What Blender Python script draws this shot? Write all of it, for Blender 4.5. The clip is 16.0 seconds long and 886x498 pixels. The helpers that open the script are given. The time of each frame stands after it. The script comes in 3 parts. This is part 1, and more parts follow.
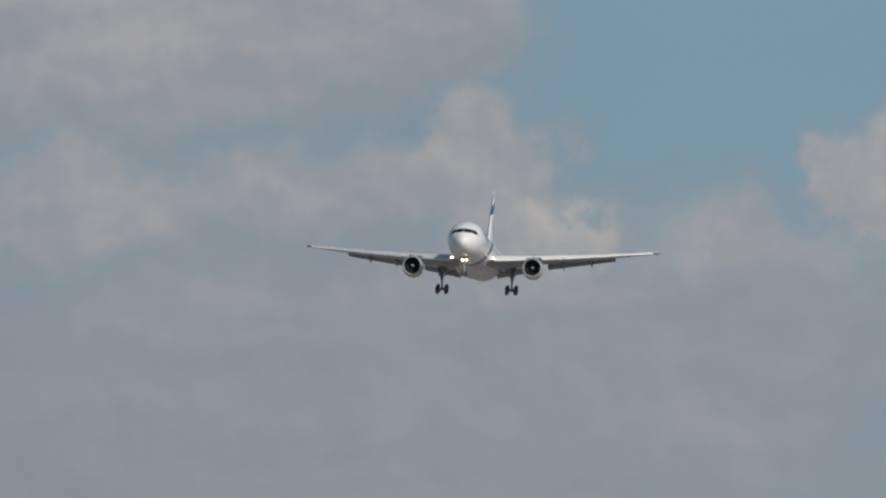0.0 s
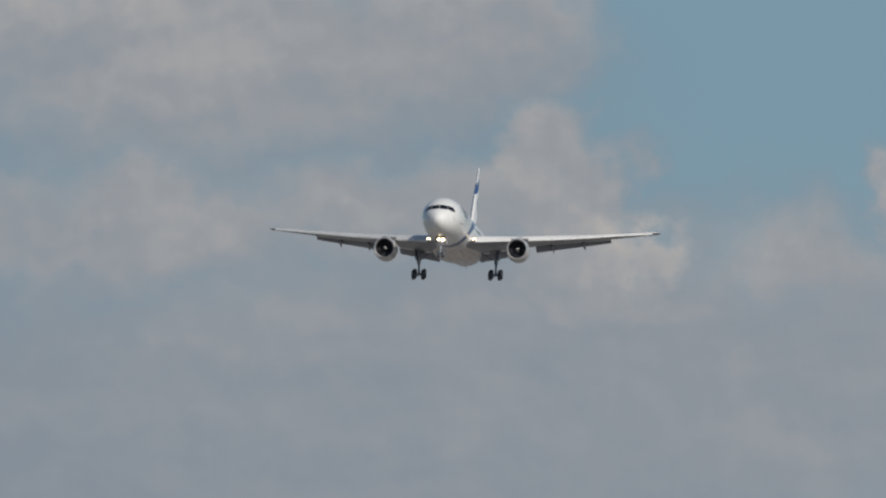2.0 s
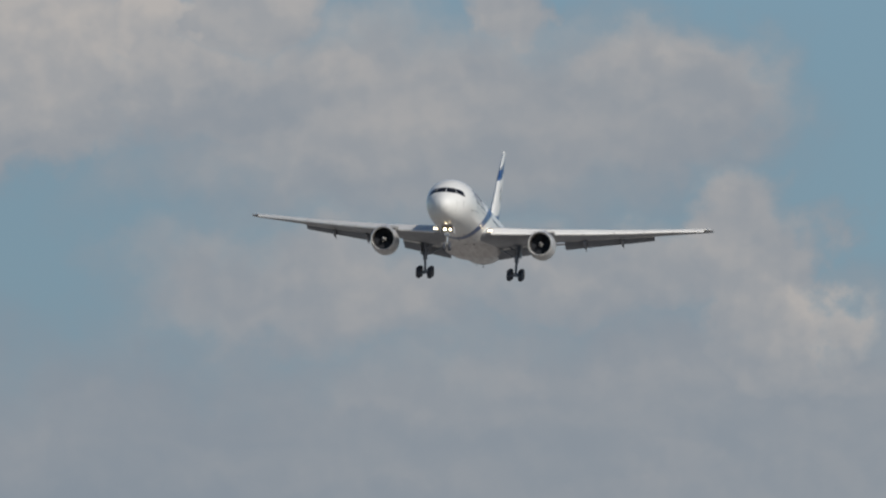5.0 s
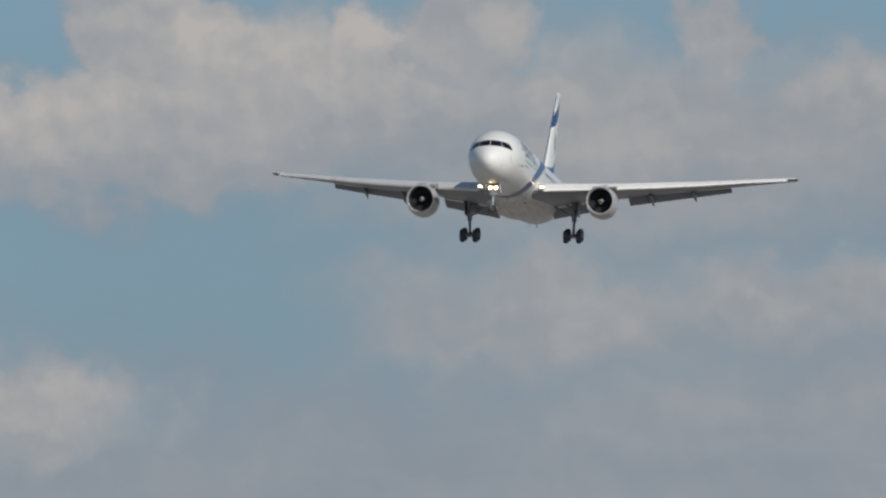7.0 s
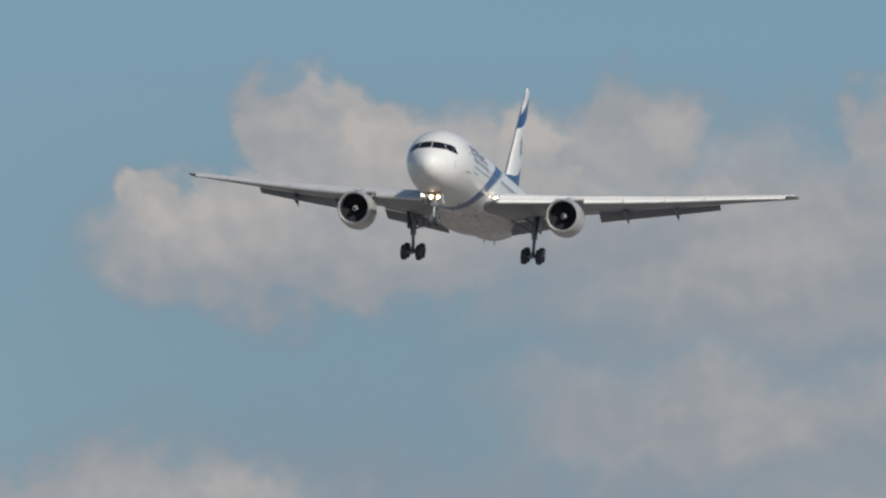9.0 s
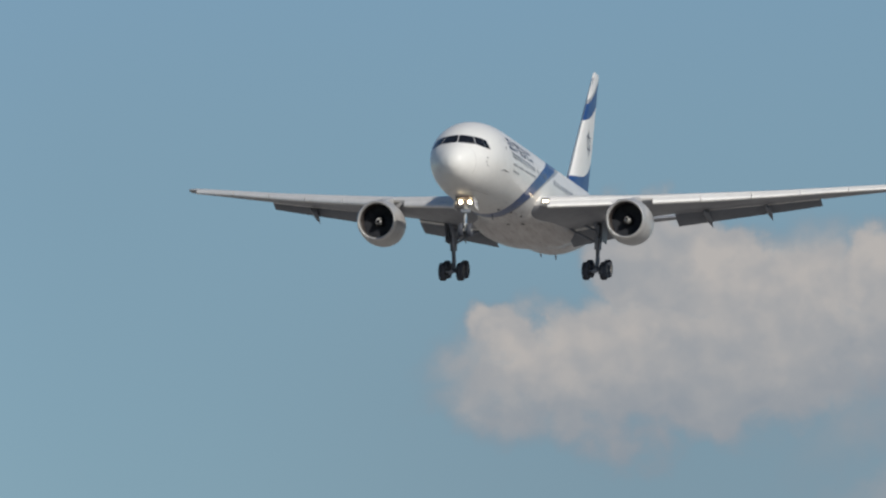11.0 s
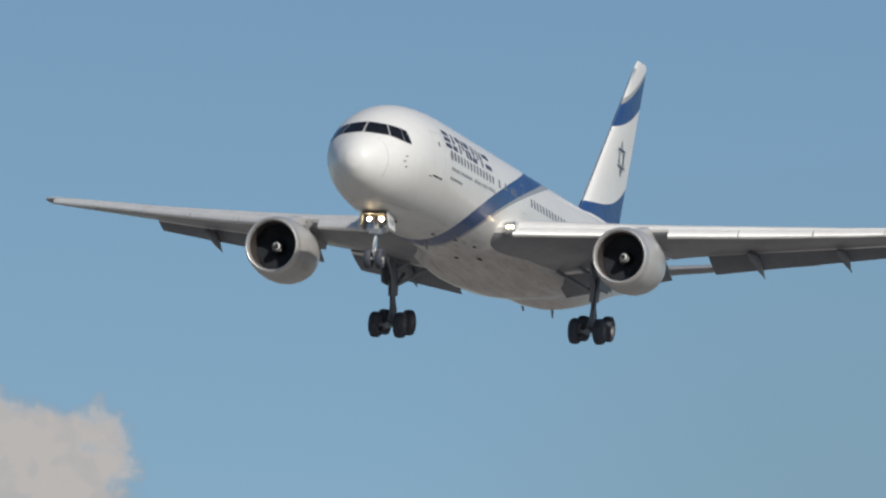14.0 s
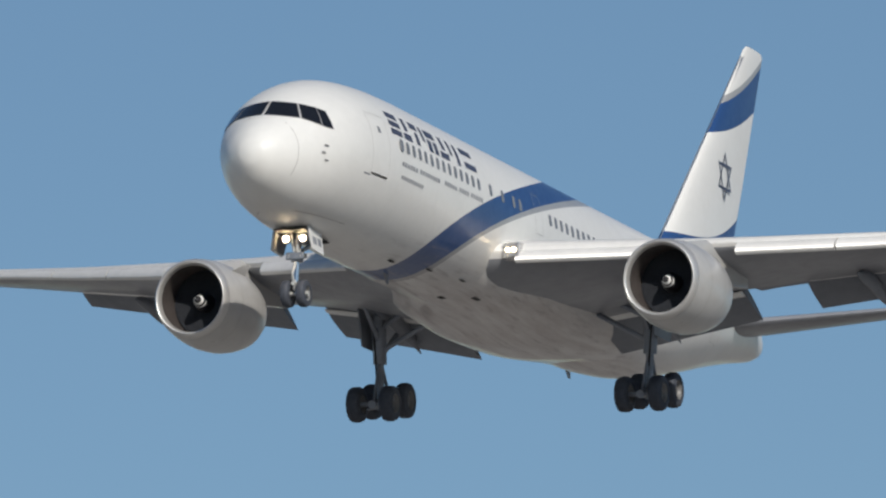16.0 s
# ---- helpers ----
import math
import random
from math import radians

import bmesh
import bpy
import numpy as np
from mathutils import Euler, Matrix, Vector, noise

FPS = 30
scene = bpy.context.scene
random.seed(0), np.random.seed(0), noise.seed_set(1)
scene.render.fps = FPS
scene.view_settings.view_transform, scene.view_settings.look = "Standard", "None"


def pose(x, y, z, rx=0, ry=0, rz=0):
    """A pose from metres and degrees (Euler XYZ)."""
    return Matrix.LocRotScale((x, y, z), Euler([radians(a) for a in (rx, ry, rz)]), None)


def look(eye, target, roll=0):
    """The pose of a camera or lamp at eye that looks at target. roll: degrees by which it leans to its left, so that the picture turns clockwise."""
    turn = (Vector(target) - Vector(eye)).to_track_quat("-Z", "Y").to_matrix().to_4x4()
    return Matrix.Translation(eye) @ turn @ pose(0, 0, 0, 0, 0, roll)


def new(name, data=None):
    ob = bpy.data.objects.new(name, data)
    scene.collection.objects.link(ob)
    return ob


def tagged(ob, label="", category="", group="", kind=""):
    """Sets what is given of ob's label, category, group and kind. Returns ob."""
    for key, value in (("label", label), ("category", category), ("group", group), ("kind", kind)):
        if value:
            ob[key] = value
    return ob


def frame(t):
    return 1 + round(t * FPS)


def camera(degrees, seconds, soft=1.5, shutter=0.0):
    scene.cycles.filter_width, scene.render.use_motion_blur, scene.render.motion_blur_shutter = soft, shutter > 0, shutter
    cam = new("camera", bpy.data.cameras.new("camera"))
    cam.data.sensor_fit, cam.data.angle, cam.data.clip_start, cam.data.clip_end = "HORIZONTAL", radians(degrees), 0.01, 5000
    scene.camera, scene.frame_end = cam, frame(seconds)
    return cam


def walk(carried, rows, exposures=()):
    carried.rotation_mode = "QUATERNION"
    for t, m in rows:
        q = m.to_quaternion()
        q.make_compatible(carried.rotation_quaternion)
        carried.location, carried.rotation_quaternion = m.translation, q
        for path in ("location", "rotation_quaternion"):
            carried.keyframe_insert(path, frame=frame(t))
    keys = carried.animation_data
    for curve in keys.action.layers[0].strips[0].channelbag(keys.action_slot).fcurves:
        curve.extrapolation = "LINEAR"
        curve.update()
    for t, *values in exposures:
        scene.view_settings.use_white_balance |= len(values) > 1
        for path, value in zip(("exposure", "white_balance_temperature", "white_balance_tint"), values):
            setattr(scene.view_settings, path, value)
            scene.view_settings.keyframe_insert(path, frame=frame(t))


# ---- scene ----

# camera on the ground: seconds, heading, height above the horizon, lean (degrees)
EYE = Vector((0.0, 0.0, 1.7))
CAM_ROWS = [
    (0, -4.476, 4.811, 0.11), (0.5, -4.588, 4.896, 0.63), (1, -4.592, 4.909, 0.65), (1.5, -4.710, 5.047, 0.43),
    (2, -4.821, 4.895, -0.03), (2.5, -5.019, 4.736, 0.54), (3, -5.013, 4.893, 0.30), (3.2, -5.164, 4.967, 0.10),
    (3.7, -5.308, 5.037, 0.38), (4.2, -5.462, 5.111, 0.65), (4.7, -5.625, 5.190, 0.92), (5.3, -5.836, 5.290, 1.25),
    (5.5, -5.808, 5.397, 1.26), (6, -6.183, 5.414, 1.60), (6.5, -6.614, 5.340, 1.12), (7, -6.838, 5.335, 0.62),
    (7.5, -7.058, 5.433, 0.33), (8, -7.207, 5.527, 0.48), (8.5, -7.521, 5.667, 0.68), (9, -7.677, 5.830, 0.95),
    (9.5, -7.969, 5.860, 0.76), (9.7, -8.270, 5.909, 0.29), (10.2, -8.680, 6.114, -0.30), (10.7, -9.130, 6.334, -0.89),
    (11.2, -9.626, 6.573, -1.48), (11.8, -10.293, 6.889, -2.19), (12, -10.503, 7.070, -2.38), (12.5, -11.163, 7.546, -1.36),
    (13, -11.641, 7.737, -1.10), (13.5, -12.549, 8.156, -0.46), (14, -13.138, 8.161, 0.84), (14.5, -13.853, 8.898, 0.29),
    (15, -15.333, 9.205, -0.97), (15.5, -16.646, 9.747, -1.33), (16, -18.370, 10.292, -1.80)]
# airliner: seconds, crab, pitch, bank (degrees)
AIR_ROWS = [
    (0, -0.49, 1.66, -1.47), (0.5, -0.54, 1.84, -1.49), (1, -0.66, 1.99, -1.38), (1.5, -0.86, 2.13, -1.21),
    (2, -1.01, 2.19, -1.22), (2.5, -1.20, 2.01, -0.99), (3, -1.24, 2.09, -0.72), (3.2, -1.22, 2.13, -0.72),
    (3.7, -1.26, 2.23, -0.93), (4.2, -1.30, 2.33, -1.14), (4.7, -1.34, 2.43, -1.36), (5.3, -1.38, 2.56, -1.61),
    (5.5, -1.39, 2.54, -1.62), (6, -1.29, 2.23, -1.45), (6.5, -1.17, 1.88, -1.21), (7, -0.99, 1.53, -0.80),
    (7.5, -0.99, 1.28, -0.66), (8, -0.97, 1.32, -0.78), (8.5, -1.03, 1.40, -1.43), (9, -1.18, 1.24, -2.17),
    (9.5, -1.37, 1.27, -2.25), (9.7, -1.32, 1.35, -2.18), (10.2, -1.49, 1.26, -2.17), (10.7, -1.66, 1.16, -2.17),
    (11.2, -1.82, 1.07, -2.17), (11.8, -2.03, 0.96, -2.16), (12, -1.99, 0.96, -2.22), (12.5, -2.09, 0.81, -2.46),
    (13, -2.03, 1.04, -2.58), (13.5, -2.02, 1.18, -2.75), (14, -2.23, 0.68, -3.14), (14.5, -2.32, 0.59, -3.26),
    (15, -2.08, 0.87, -3.06), (15.5, -1.97, 1.01, -2.93), (16, -1.83, 0.86, -2.92)]


def toward(az, el):
    az, el = radians(az), radians(el)
    return Vector((math.sin(az) * math.cos(el), math.cos(az) * math.cos(el), math.sin(el)))


cam = camera(4.389, 16.0, soft=2.3)
walk(cam, [(t, look(EYE, EYE + 100 * toward(az, el), roll)) for t, az, el, roll in CAM_ROWS],
     exposures=[(0.0, -0.10), (3.0, -0.08), (7.0, -0.04), (12.0, 0.0), (16.0, 0.06)])

# ---- light: sun from the viewer's right, sky with cumulus low over the horizon ----
SUN_AZ, SUN_EL = 142.0, 28.0
sun = new("sun", bpy.data.lights.new("sun", "SUN"))
sun.data.energy, sun.data.angle, sun.data.color = 3.2, radians(0.53), (1.0, 0.94, 0.85)
sun.matrix_basis = look(Vector((0, 0, 0)), -toward(SUN_AZ, SUN_EL))


class Graph:
    """Short calls for node trees."""

    def __init__(self, tree):
        self.tree = tree
        tree.nodes.clear()

    def node(self, kind, values=(), **settings):
        n = self.tree.nodes.new(kind)
        for k, v in settings.items():
            setattr(n, k, v)
        for k, v in dict(values).items():
            self.put(n.inputs[k], v)
        return n

    def put(self, socket, v):
        if isinstance(v, bpy.types.NodeSocket):
            self.tree.links.new(v, socket)
        else:
            socket.default_value = v

    def math(self, op, a, b=0.0, c=0.0, clamp=False):
        return self.node("ShaderNodeMath", {0: a, 1: b, 2: c}, operation=op, use_clamp=clamp).outputs[0]

    def vec(self, op, a, b=(0, 0, 0)):
        return self.node("ShaderNodeVectorMath", {0: a, 1: b}, operation=op).outputs[0]

    def noise(self, vector, scale, detail=4.0, rough=0.55, dim="3D"):
        return self.node("ShaderNodeTexNoise", {"Vector": vector, "Scale": scale, "Detail": detail, "Roughness": rough},
                         noise_dimensions=dim)

    def step(self, v, lo, hi, a=0.0, b=1.0):
        return self.node("ShaderNodeMapRange", {0: v, 1: lo, 2: hi, 3: a, 4: b}, interpolation_type="SMOOTHSTEP").outputs[0]

    def mix(self, fac, a, b, blend="MIX"):
        n = self.node("ShaderNodeMix", {0: fac, 6: a, 7: b}, data_type="RGBA", blend_type=blend)
        return n.outputs[2]


# cumulus: heading, height, half width, half height (degrees), brightness, softness
CLOUDS = [
    (-6.0, 3.9, 6.0, 1.15, 0.16, 0.6), (-5.9, 5.80, 1.9, 0.72, 0.52, 0.6), (-4.3, 4.15, 3.6, 1.05, 0.30, 0.55),
    (-4.20, 5.12, 0.46, 0.52, 0.76, 0.36), (-4.04, 4.78, 0.40, 0.42, 0.66, 0.40), (-2.24, 5.14, 0.36, 0.48, 0.66, 0.45),
    (-5.05, 5.06, 1.2, 0.34, 0.62, 0.6), (-3.0, 4.75, 0.9, 0.45, 0.40, 0.8), (-6.3, 6.00, 0.55, 0.30, 0.60, 0.6),
    (-7.75, 6.10, 0.70, 0.50, 0.74, 0.5), (-5.45, 6.42, 0.30, 0.24, 0.62, 0.45), (-8.30, 6.36, 0.46, 0.38, 0.9, 0.28),
    (-8.3, 5.84, 1.30, 0.36, 0.62, 0.36), (-7.25, 6.32, 0.34, 0.30, 0.80, 0.35), (-6.75, 6.42, 0.40, 0.34, 0.56, 0.45),
    (-7.0, 5.95, 0.90, 0.42, 0.56, 0.5), (-6.3, 4.98, 1.25, 0.44, 0.56, 0.6),
    (-9.35, 4.48, 1.3, 0.38, 0.66, 0.50), (-4.75, 5.88, 0.85, 0.50, 0.56, 0.5), (-15.2, 7.05, 0.58, 0.42, 1.4, 0.22), (-9.15, 6.02, 0.22, 0.16, 0.58, 0.45),
]


def make_world():
    world = bpy.data.worlds.new("sky")
    scene.world = world
    world.use_nodes = True
    g = Graph(world.node_tree)
    way = g.node("ShaderNodeTexCoord").outputs["Generated"]
    sky = g.node("ShaderNodeTexSky", sky_type="NISHITA", sun_disc=False, sun_elevation=radians(SUN_EL),
                 sun_rotation=radians(SUN_AZ), altitude=200.0, air_density=1.0, dust_density=0.3, ozone_density=4.0).outputs[0]
    sep = g.node("ShaderNodeSeparateXYZ", {0: way})
    az = g.math("DEGREES", g.math("ARCTAN2", sep.outputs[0], sep.outputs[1]))
    el = g.math("DEGREES", g.math("ARCSINE", sep.outputs[2]))
    place = g.node("ShaderNodeCombineXYZ", {0: az, 1: el, 2: 0.0}).outputs[0]
    big = g.noise(place, 1.6, 5.0, 0.55).outputs["Color"]
    fine = g.noise(place, 5.5, 4.0, 0.5).outputs["Color"]
    warp = g.vec("ADD", g.vec("MULTIPLY", g.vec("SUBTRACT", big, (0.5, 0.5, 0.5)), (1.0, 0.7, 0.0)),
                 g.vec("MULTIPLY", g.vec("SUBTRACT", fine, (0.5, 0.5, 0.5)), (0.22, 0.20, 0.0)))
    bent = g.vec("ADD", place, warp)
    lifted = g.vec("ADD", place, (0.0, 0.0, 0.43))
    lumps = g.noise(lifted, 3.4, 3.0, 0.5).outputs[0]
    ragged = g.math("MULTIPLY", g.math("SUBTRACT", lumps, 0.5), 0.50)
    cover, glow = None, None
    for caz, cel, w, h, bright, soft in CLOUDS:
        off = g.vec("DIVIDE", g.vec("SUBTRACT", bent, (caz, cel, 0)), (w, h, 1))
        r = g.math("ADD", g.node("ShaderNodeVectorMath", {0: off}, operation="LENGTH").outputs[1], ragged)
        body = g.step(r, 1.0 + soft * 0.45, 1.0 - soft, 0.0, 1.0)
        up = g.node("ShaderNodeSeparateXYZ", {0: off}).outputs[1]
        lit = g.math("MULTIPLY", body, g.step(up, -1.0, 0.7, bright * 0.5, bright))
        cover = body if cover is None else g.math("MAXIMUM", cover, body)
        glow = lit if glow is None else g.math("MAXIMUM", glow, lit)
    billow = g.noise(g.vec("ADD", bent, (0.0, 0.0, 0.43)), 3.1, 4.0, 0.5).outputs[0]
    bands = g.noise(g.vec("MULTIPLY", g.vec("ADD", bent, (0.0, 0.0, 0.43)), (0.40, 1.7, 1.0)), 1.2, 2.0, 0.5).outputs[0]
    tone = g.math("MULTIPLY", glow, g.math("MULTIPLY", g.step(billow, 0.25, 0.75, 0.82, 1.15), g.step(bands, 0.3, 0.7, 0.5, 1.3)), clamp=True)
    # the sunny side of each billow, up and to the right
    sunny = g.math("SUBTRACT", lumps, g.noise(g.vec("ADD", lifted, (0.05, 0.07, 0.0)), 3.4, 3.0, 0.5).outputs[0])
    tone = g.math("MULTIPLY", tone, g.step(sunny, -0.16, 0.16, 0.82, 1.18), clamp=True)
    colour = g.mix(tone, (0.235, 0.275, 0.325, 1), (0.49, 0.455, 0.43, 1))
    clear = g.mix(1.0, sky, (SKY_GAIN * 0.97, SKY_GAIN * 1.015, SKY_GAIN * 1.005, 1), "MULTIPLY")
    # thin haze that hangs among the clouds
    veil = g.math("MULTIPLY", g.math("MULTIPLY", g.step(az, -11.5, -8.3, 0.0, 0.72), g.step(az, -3.2, -4.9, 0.45, 1.0)), g.step(el, 7.0, 5.6))
    clear = g.mix(veil, clear, (0.205, 0.275, 0.335, 1))
    low_haze = g.math("MULTIPLY", g.step(az, -13.6, -11.0, 0.0, 0.55), g.step(el, 9.2, 6.6))
    clear = g.mix(low_haze, clear, (0.19, 0.305, 0.38, 1))
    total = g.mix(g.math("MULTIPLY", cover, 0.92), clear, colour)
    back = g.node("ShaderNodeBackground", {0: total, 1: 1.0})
    out = g.node("ShaderNodeOutputWorld", {0: back.outputs[0]})


SKY_GAIN = 0.063
make_world()


# ---- materials ----
def surface(name, colour, rough=0.4, metal=0.0, grain=6.0, vary=0.08, bump=0.0, coat=0.0, glow=0.0, paint=None):
    m = bpy.data.materials.new(name)
    m.use_nodes = True
    g = Graph(m.node_tree)
    at = g.node("ShaderNodeTexCoord").outputs["Object"]
    n1 = g.noise(at, grain * 0.12, 4.0).outputs[0]
    n2 = g.noise(at, grain, 6.0, 0.65).outputs[0]
    n = g.math("ADD", g.math("MULTIPLY", n1, 0.6), g.math("MULTIPLY", n2, 0.4))
    base = paint(g, at) if paint else (*colour, 1)
    shade = g.step(n, 0.3, 0.7, 1.0 - vary, 1.0 + vary * 0.3)
    grey = g.node("ShaderNodeCombineXYZ", {0: shade, 1: shade, 2: shade}).outputs[0]
    base = g.mix(1.0, base, grey, "MULTIPLY")
    b = g.node("ShaderNodeBsdfPrincipled", {"Base Color": base, "Metallic": metal,
               "Roughness": g.step(n, 0.3, 0.7, rough * 1.2, rough * 0.85), "Coat Weight": coat, "Specular IOR Level": 0.35})
    if glow:
        g.put(b.inputs["Emission Color"], (*colour, 1))
        g.put(b.inputs["Emission Strength"], glow)
    if bump:
        g.put(b.inputs["Normal"], g.node("ShaderNodeBump", {"Strength": bump, "Distance": 0.01, "Height": n2}).outputs[0])
    g.node("ShaderNodeOutputMaterial", {0: b.outputs[0]})
    return m


WHITE, BLUE, SILVER = (0.82, 0.815, 0.79, 1), (0.026, 0.078, 0.225, 1), (0.36, 0.37, 0.38, 1)


def hull_paint(g, at):
    """White hull with a blue sash edged in grey, soot along the belly."""
    s = g.node("ShaderNodeSeparateXYZ", {0: at}).outputs
    x, z = s[0], s[2]
    z2 = g.math("MULTIPLY", z, z)
    def curve(k0, k1, k2):
        return g.math("ADD", k0, g.math("ADD", g.math("MULTIPLY", z, k1), g.math("MULTIPLY", z2, k2)))
    front, rear, edge = curve(-15.85, -2.87, -0.50), curve(-18.4, -3.22, -0.52), curve(-18.95, -3.45, -0.58)
    behind = g.step(g.math("SUBTRACT", x, front), 0.03, -0.03)
    ahead = g.step(g.math("SUBTRACT", x, rear), -0.03, 0.03)
    ahead2 = g.step(g.math("SUBTRACT", x, edge), -0.03, 0.03)
    # belly film of dust and oil, drawn out along the flow
    long = g.noise(g.vec("MULTIPLY", at, (0.25, 2.2, 2.2)), 1.0, 6.0, 0.65).outputs[0]
    low = g.step(z, -1.5, -2.8)
    dirt = g.math("MULTIPLY", g.math("MULTIPLY", low, g.step(x, -9.0, -17.0, 0.15, 1.0)), g.step(long, 0.28, 0.72, 0.40, 1.0))
    c = g.mix(g.math("MULTIPLY", behind, ahead2), WHITE, SILVER)
    c = g.mix(g.math("MULTIPLY", behind, ahead), c, BLUE)
    sash = g.math("MULTIPLY", behind, ahead)
    c = g.mix(g.math("MULTIPLY", dirt, g.math("SUBTRACT", 1.0, g.math("MULTIPLY", sash, 0.75))), c, (0.50, 0.455, 0.44, 1))
    # darker oil streaks and scuffs behind the vents and drains
    thin = g.noise(g.vec("MULTIPLY", at, (0.45, 3.5, 3.5)), 1.3, 5.0, 0.6).outputs[0]
    streak = g.math("MULTIPLY", g.math("MULTIPLY", low, g.step(x, -6.0, -14.0)), g.step(thin, 0.52, 0.70, 0.0, 0.6))
    return g.mix(streak, c, (0.33, 0.295, 0.29, 1))


def fin_paint(g, at):
    """White fin with two blue bands, the upper one edged in grey."""
    s = g.node("ShaderNodeSeparateXYZ", {0: at}).outputs
    x, z = s[0], s[2]
    u = g.math("DIVIDE", g.math("ADD", x, 43.7), -4.4)
    uu = g.math("MULTIPLY", u, u)
    low = g.math("ADD", 7.42, g.math("ADD", g.math("MULTIPLY", u, 0.80), g.math("MULTIPLY", uu, 0.65)))
    top = g.math("ADD", low, g.math("ADD", 0.88, g.math("MULTIPLY", u, 0.42)))
    v = g.math("DIVIDE", g.math("ADD", x, 39.3), -7.2)
    vv = g.math("MULTIPLY", v, g.math("MULTIPLY", v, v))
    root = g.math("ADD", 3.2, g.math("ADD", g.math("MULTIPLY", v, 0.55), g.math("MULTIPLY", vv, 1.05)))

    def above(line, extra=0.0):
        return g.step(g.math("SUBTRACT", z, g.math("ADD", line, extra)), -0.02, 0.02)

    def below(line, extra=0.0):
        return g.step(g.math("SUBTRACT", z, g.math("ADD", line, extra)), 0.02, -0.02)

    c = g.mix(g.math("MULTIPLY", above(low), below(top, 0.22)), WHITE, SILVER)
    c = g.mix(g.math("MULTIPLY", above(low), below(top)), c, BLUE)
    return g.mix(g.math("MULTIPLY", below(root), g.step(z, 2.66, 2.70)), c, BLUE)


HULL = surface("hull_paint", (1, 1, 1), 0.42, 0, 3.0, 0.06, 0.0, 0.35, paint=hull_paint)
FIN = surface("fin_paint", (1, 1, 1), 0.42, 0, 3.0, 0.05, 0.0, 0.12, paint=fin_paint)
WHITE_PAINT = surface("white_paint", WHITE[:3], 0.3, 0, 3.0, 0.08, 0.0, 0.3)
WING_GREY = surface("wing_grey", (0.268, 0.276, 0.30), 0.42, 0, 2.5, 0.15, 0.0, 0.1)
FLAP_GREY = surface("flap_grey", (0.19, 0.205, 0.235), 0.45, 0, 2.5, 0.18)
METAL = surface("bare_metal", (0.74, 0.73, 0.71), 0.30, 0.9, 4.0, 0.12)
NACELLE = surface("nacelle_paint", (0.52, 0.515, 0.505), 0.32, 0, 3.0, 0.10, 0.0, 0.25)
LIP = surface("polished_lip", (0.70, 0.69, 0.67), 0.38, 0.6, 5.0, 0.10)
LINER = surface("duct_liner", (0.095, 0.082, 0.078), 0.5, 0.0, 12.0, 0.25)
BLADE = surface("fan_blade", (0.022, 0.025, 0.032), 0.7, 0.0, 9.0, 0.2)
SPIN = surface("spinner_black", (0.03, 0.03, 0.035), 0.35, 0, 9.0, 0.1)
CHALK = surface("chalk_white", (0.85, 0.85, 0.83), 0.5, 0, 9.0, 0.05)
RUBBER = surface("tyre_rubber", (0.072, 0.080, 0.100), 0.75, 0, 14.0, 0.3, 0.3)
RIM = surface("wheel_rim", (0.22, 0.22, 0.22), 0.45, 0.3, 9.0, 0.2)
STRUT = surface("gear_grey", (0.26, 0.285, 0.33), 0.4, 0.3, 7.0, 0.25)
BRIGHT = surface("gear_white", (0.62, 0.62, 0.60), 0.35, 0.2, 7.0, 0.2)
CHROME = surface("oleo_chrome", (0.8, 0.8, 0.8), 0.12, 1.0, 9.0, 0.05)
# near-black for painted wheel bay shade, door sills, vents, bulkheads and hoses
DARK = surface("near_black", (0.03, 0.03, 0.03), 0.7, 0, 5.0, 0.2)
GLASS = surface("cockpit_glass", (0.012, 0.013, 0.016), 0.06, 0.0, 3.0, 0.1, 0.0, 0.6)
PORT = surface("cabin_pane", (0.25, 0.262, 0.285), 0.15, 0, 9.0, 0.2)
NAVY = surface("navy_lettering", (0.07, 0.08, 0.125), 0.35, 0, 4.0, 0.1)
PRINT = surface("grey_lettering", (0.27, 0.28, 0.31), 0.4, 0, 4.0, 0.1)
POST = surface("window_post", (0.20, 0.20, 0.21), 0.4, 0, 6.0, 0.15)
SEAM = surface("panel_seam", (0.46, 0.45, 0.43), 0.5, 0, 4.0, 0.1)
LAMP = surface("lamp_glow", (1.0, 0.76, 0.46), 0.2, 0, 5.0, 0.0, glow=110.0)
ROOT_LAMP = surface("root_lamp_glow", (1.0, 0.78, 0.50), 0.2, 0, 5.0, 0.0, glow=9.0)
SLAT = surface("slat_paint", (0.77, 0.76, 0.74), 0.36, 0.12, 3.0, 0.12)
GROUND = surface("dry_grass", (0.39, 0.358, 0.318), 0.9, 0, 0.02, 0.35)


# ---- mesh helpers ----
def part(name, bm, material, parent, label="", smooth=True, at=None):
    """Links a bmesh as one mesh object under a thing or a part."""
    bmesh.ops.recalc_face_normals(bm, faces=bm.faces)
    for f in bm.faces:
        f.smooth = smooth
    me = bpy.data.meshes.new(name)
    bm.to_mesh(me)
    bm.free()
    for m in material if isinstance(material, (list, tuple)) else [material]:
        me.materials.append(m)
    if smooth:
        me.set_sharp_from_angle(angle=radians(38))
    ob = new(name, me)
    ob.parent = parent
    if at is not None:
        ob.matrix_basis = at
    return tagged(ob, label)


def share(ob, parent, at, name=None):
    """One more alike piece on the same mesh."""
    o = new(name or ob.name.split(".")[0], ob.data)
    o.parent, o.matrix_basis = parent, at
    return o


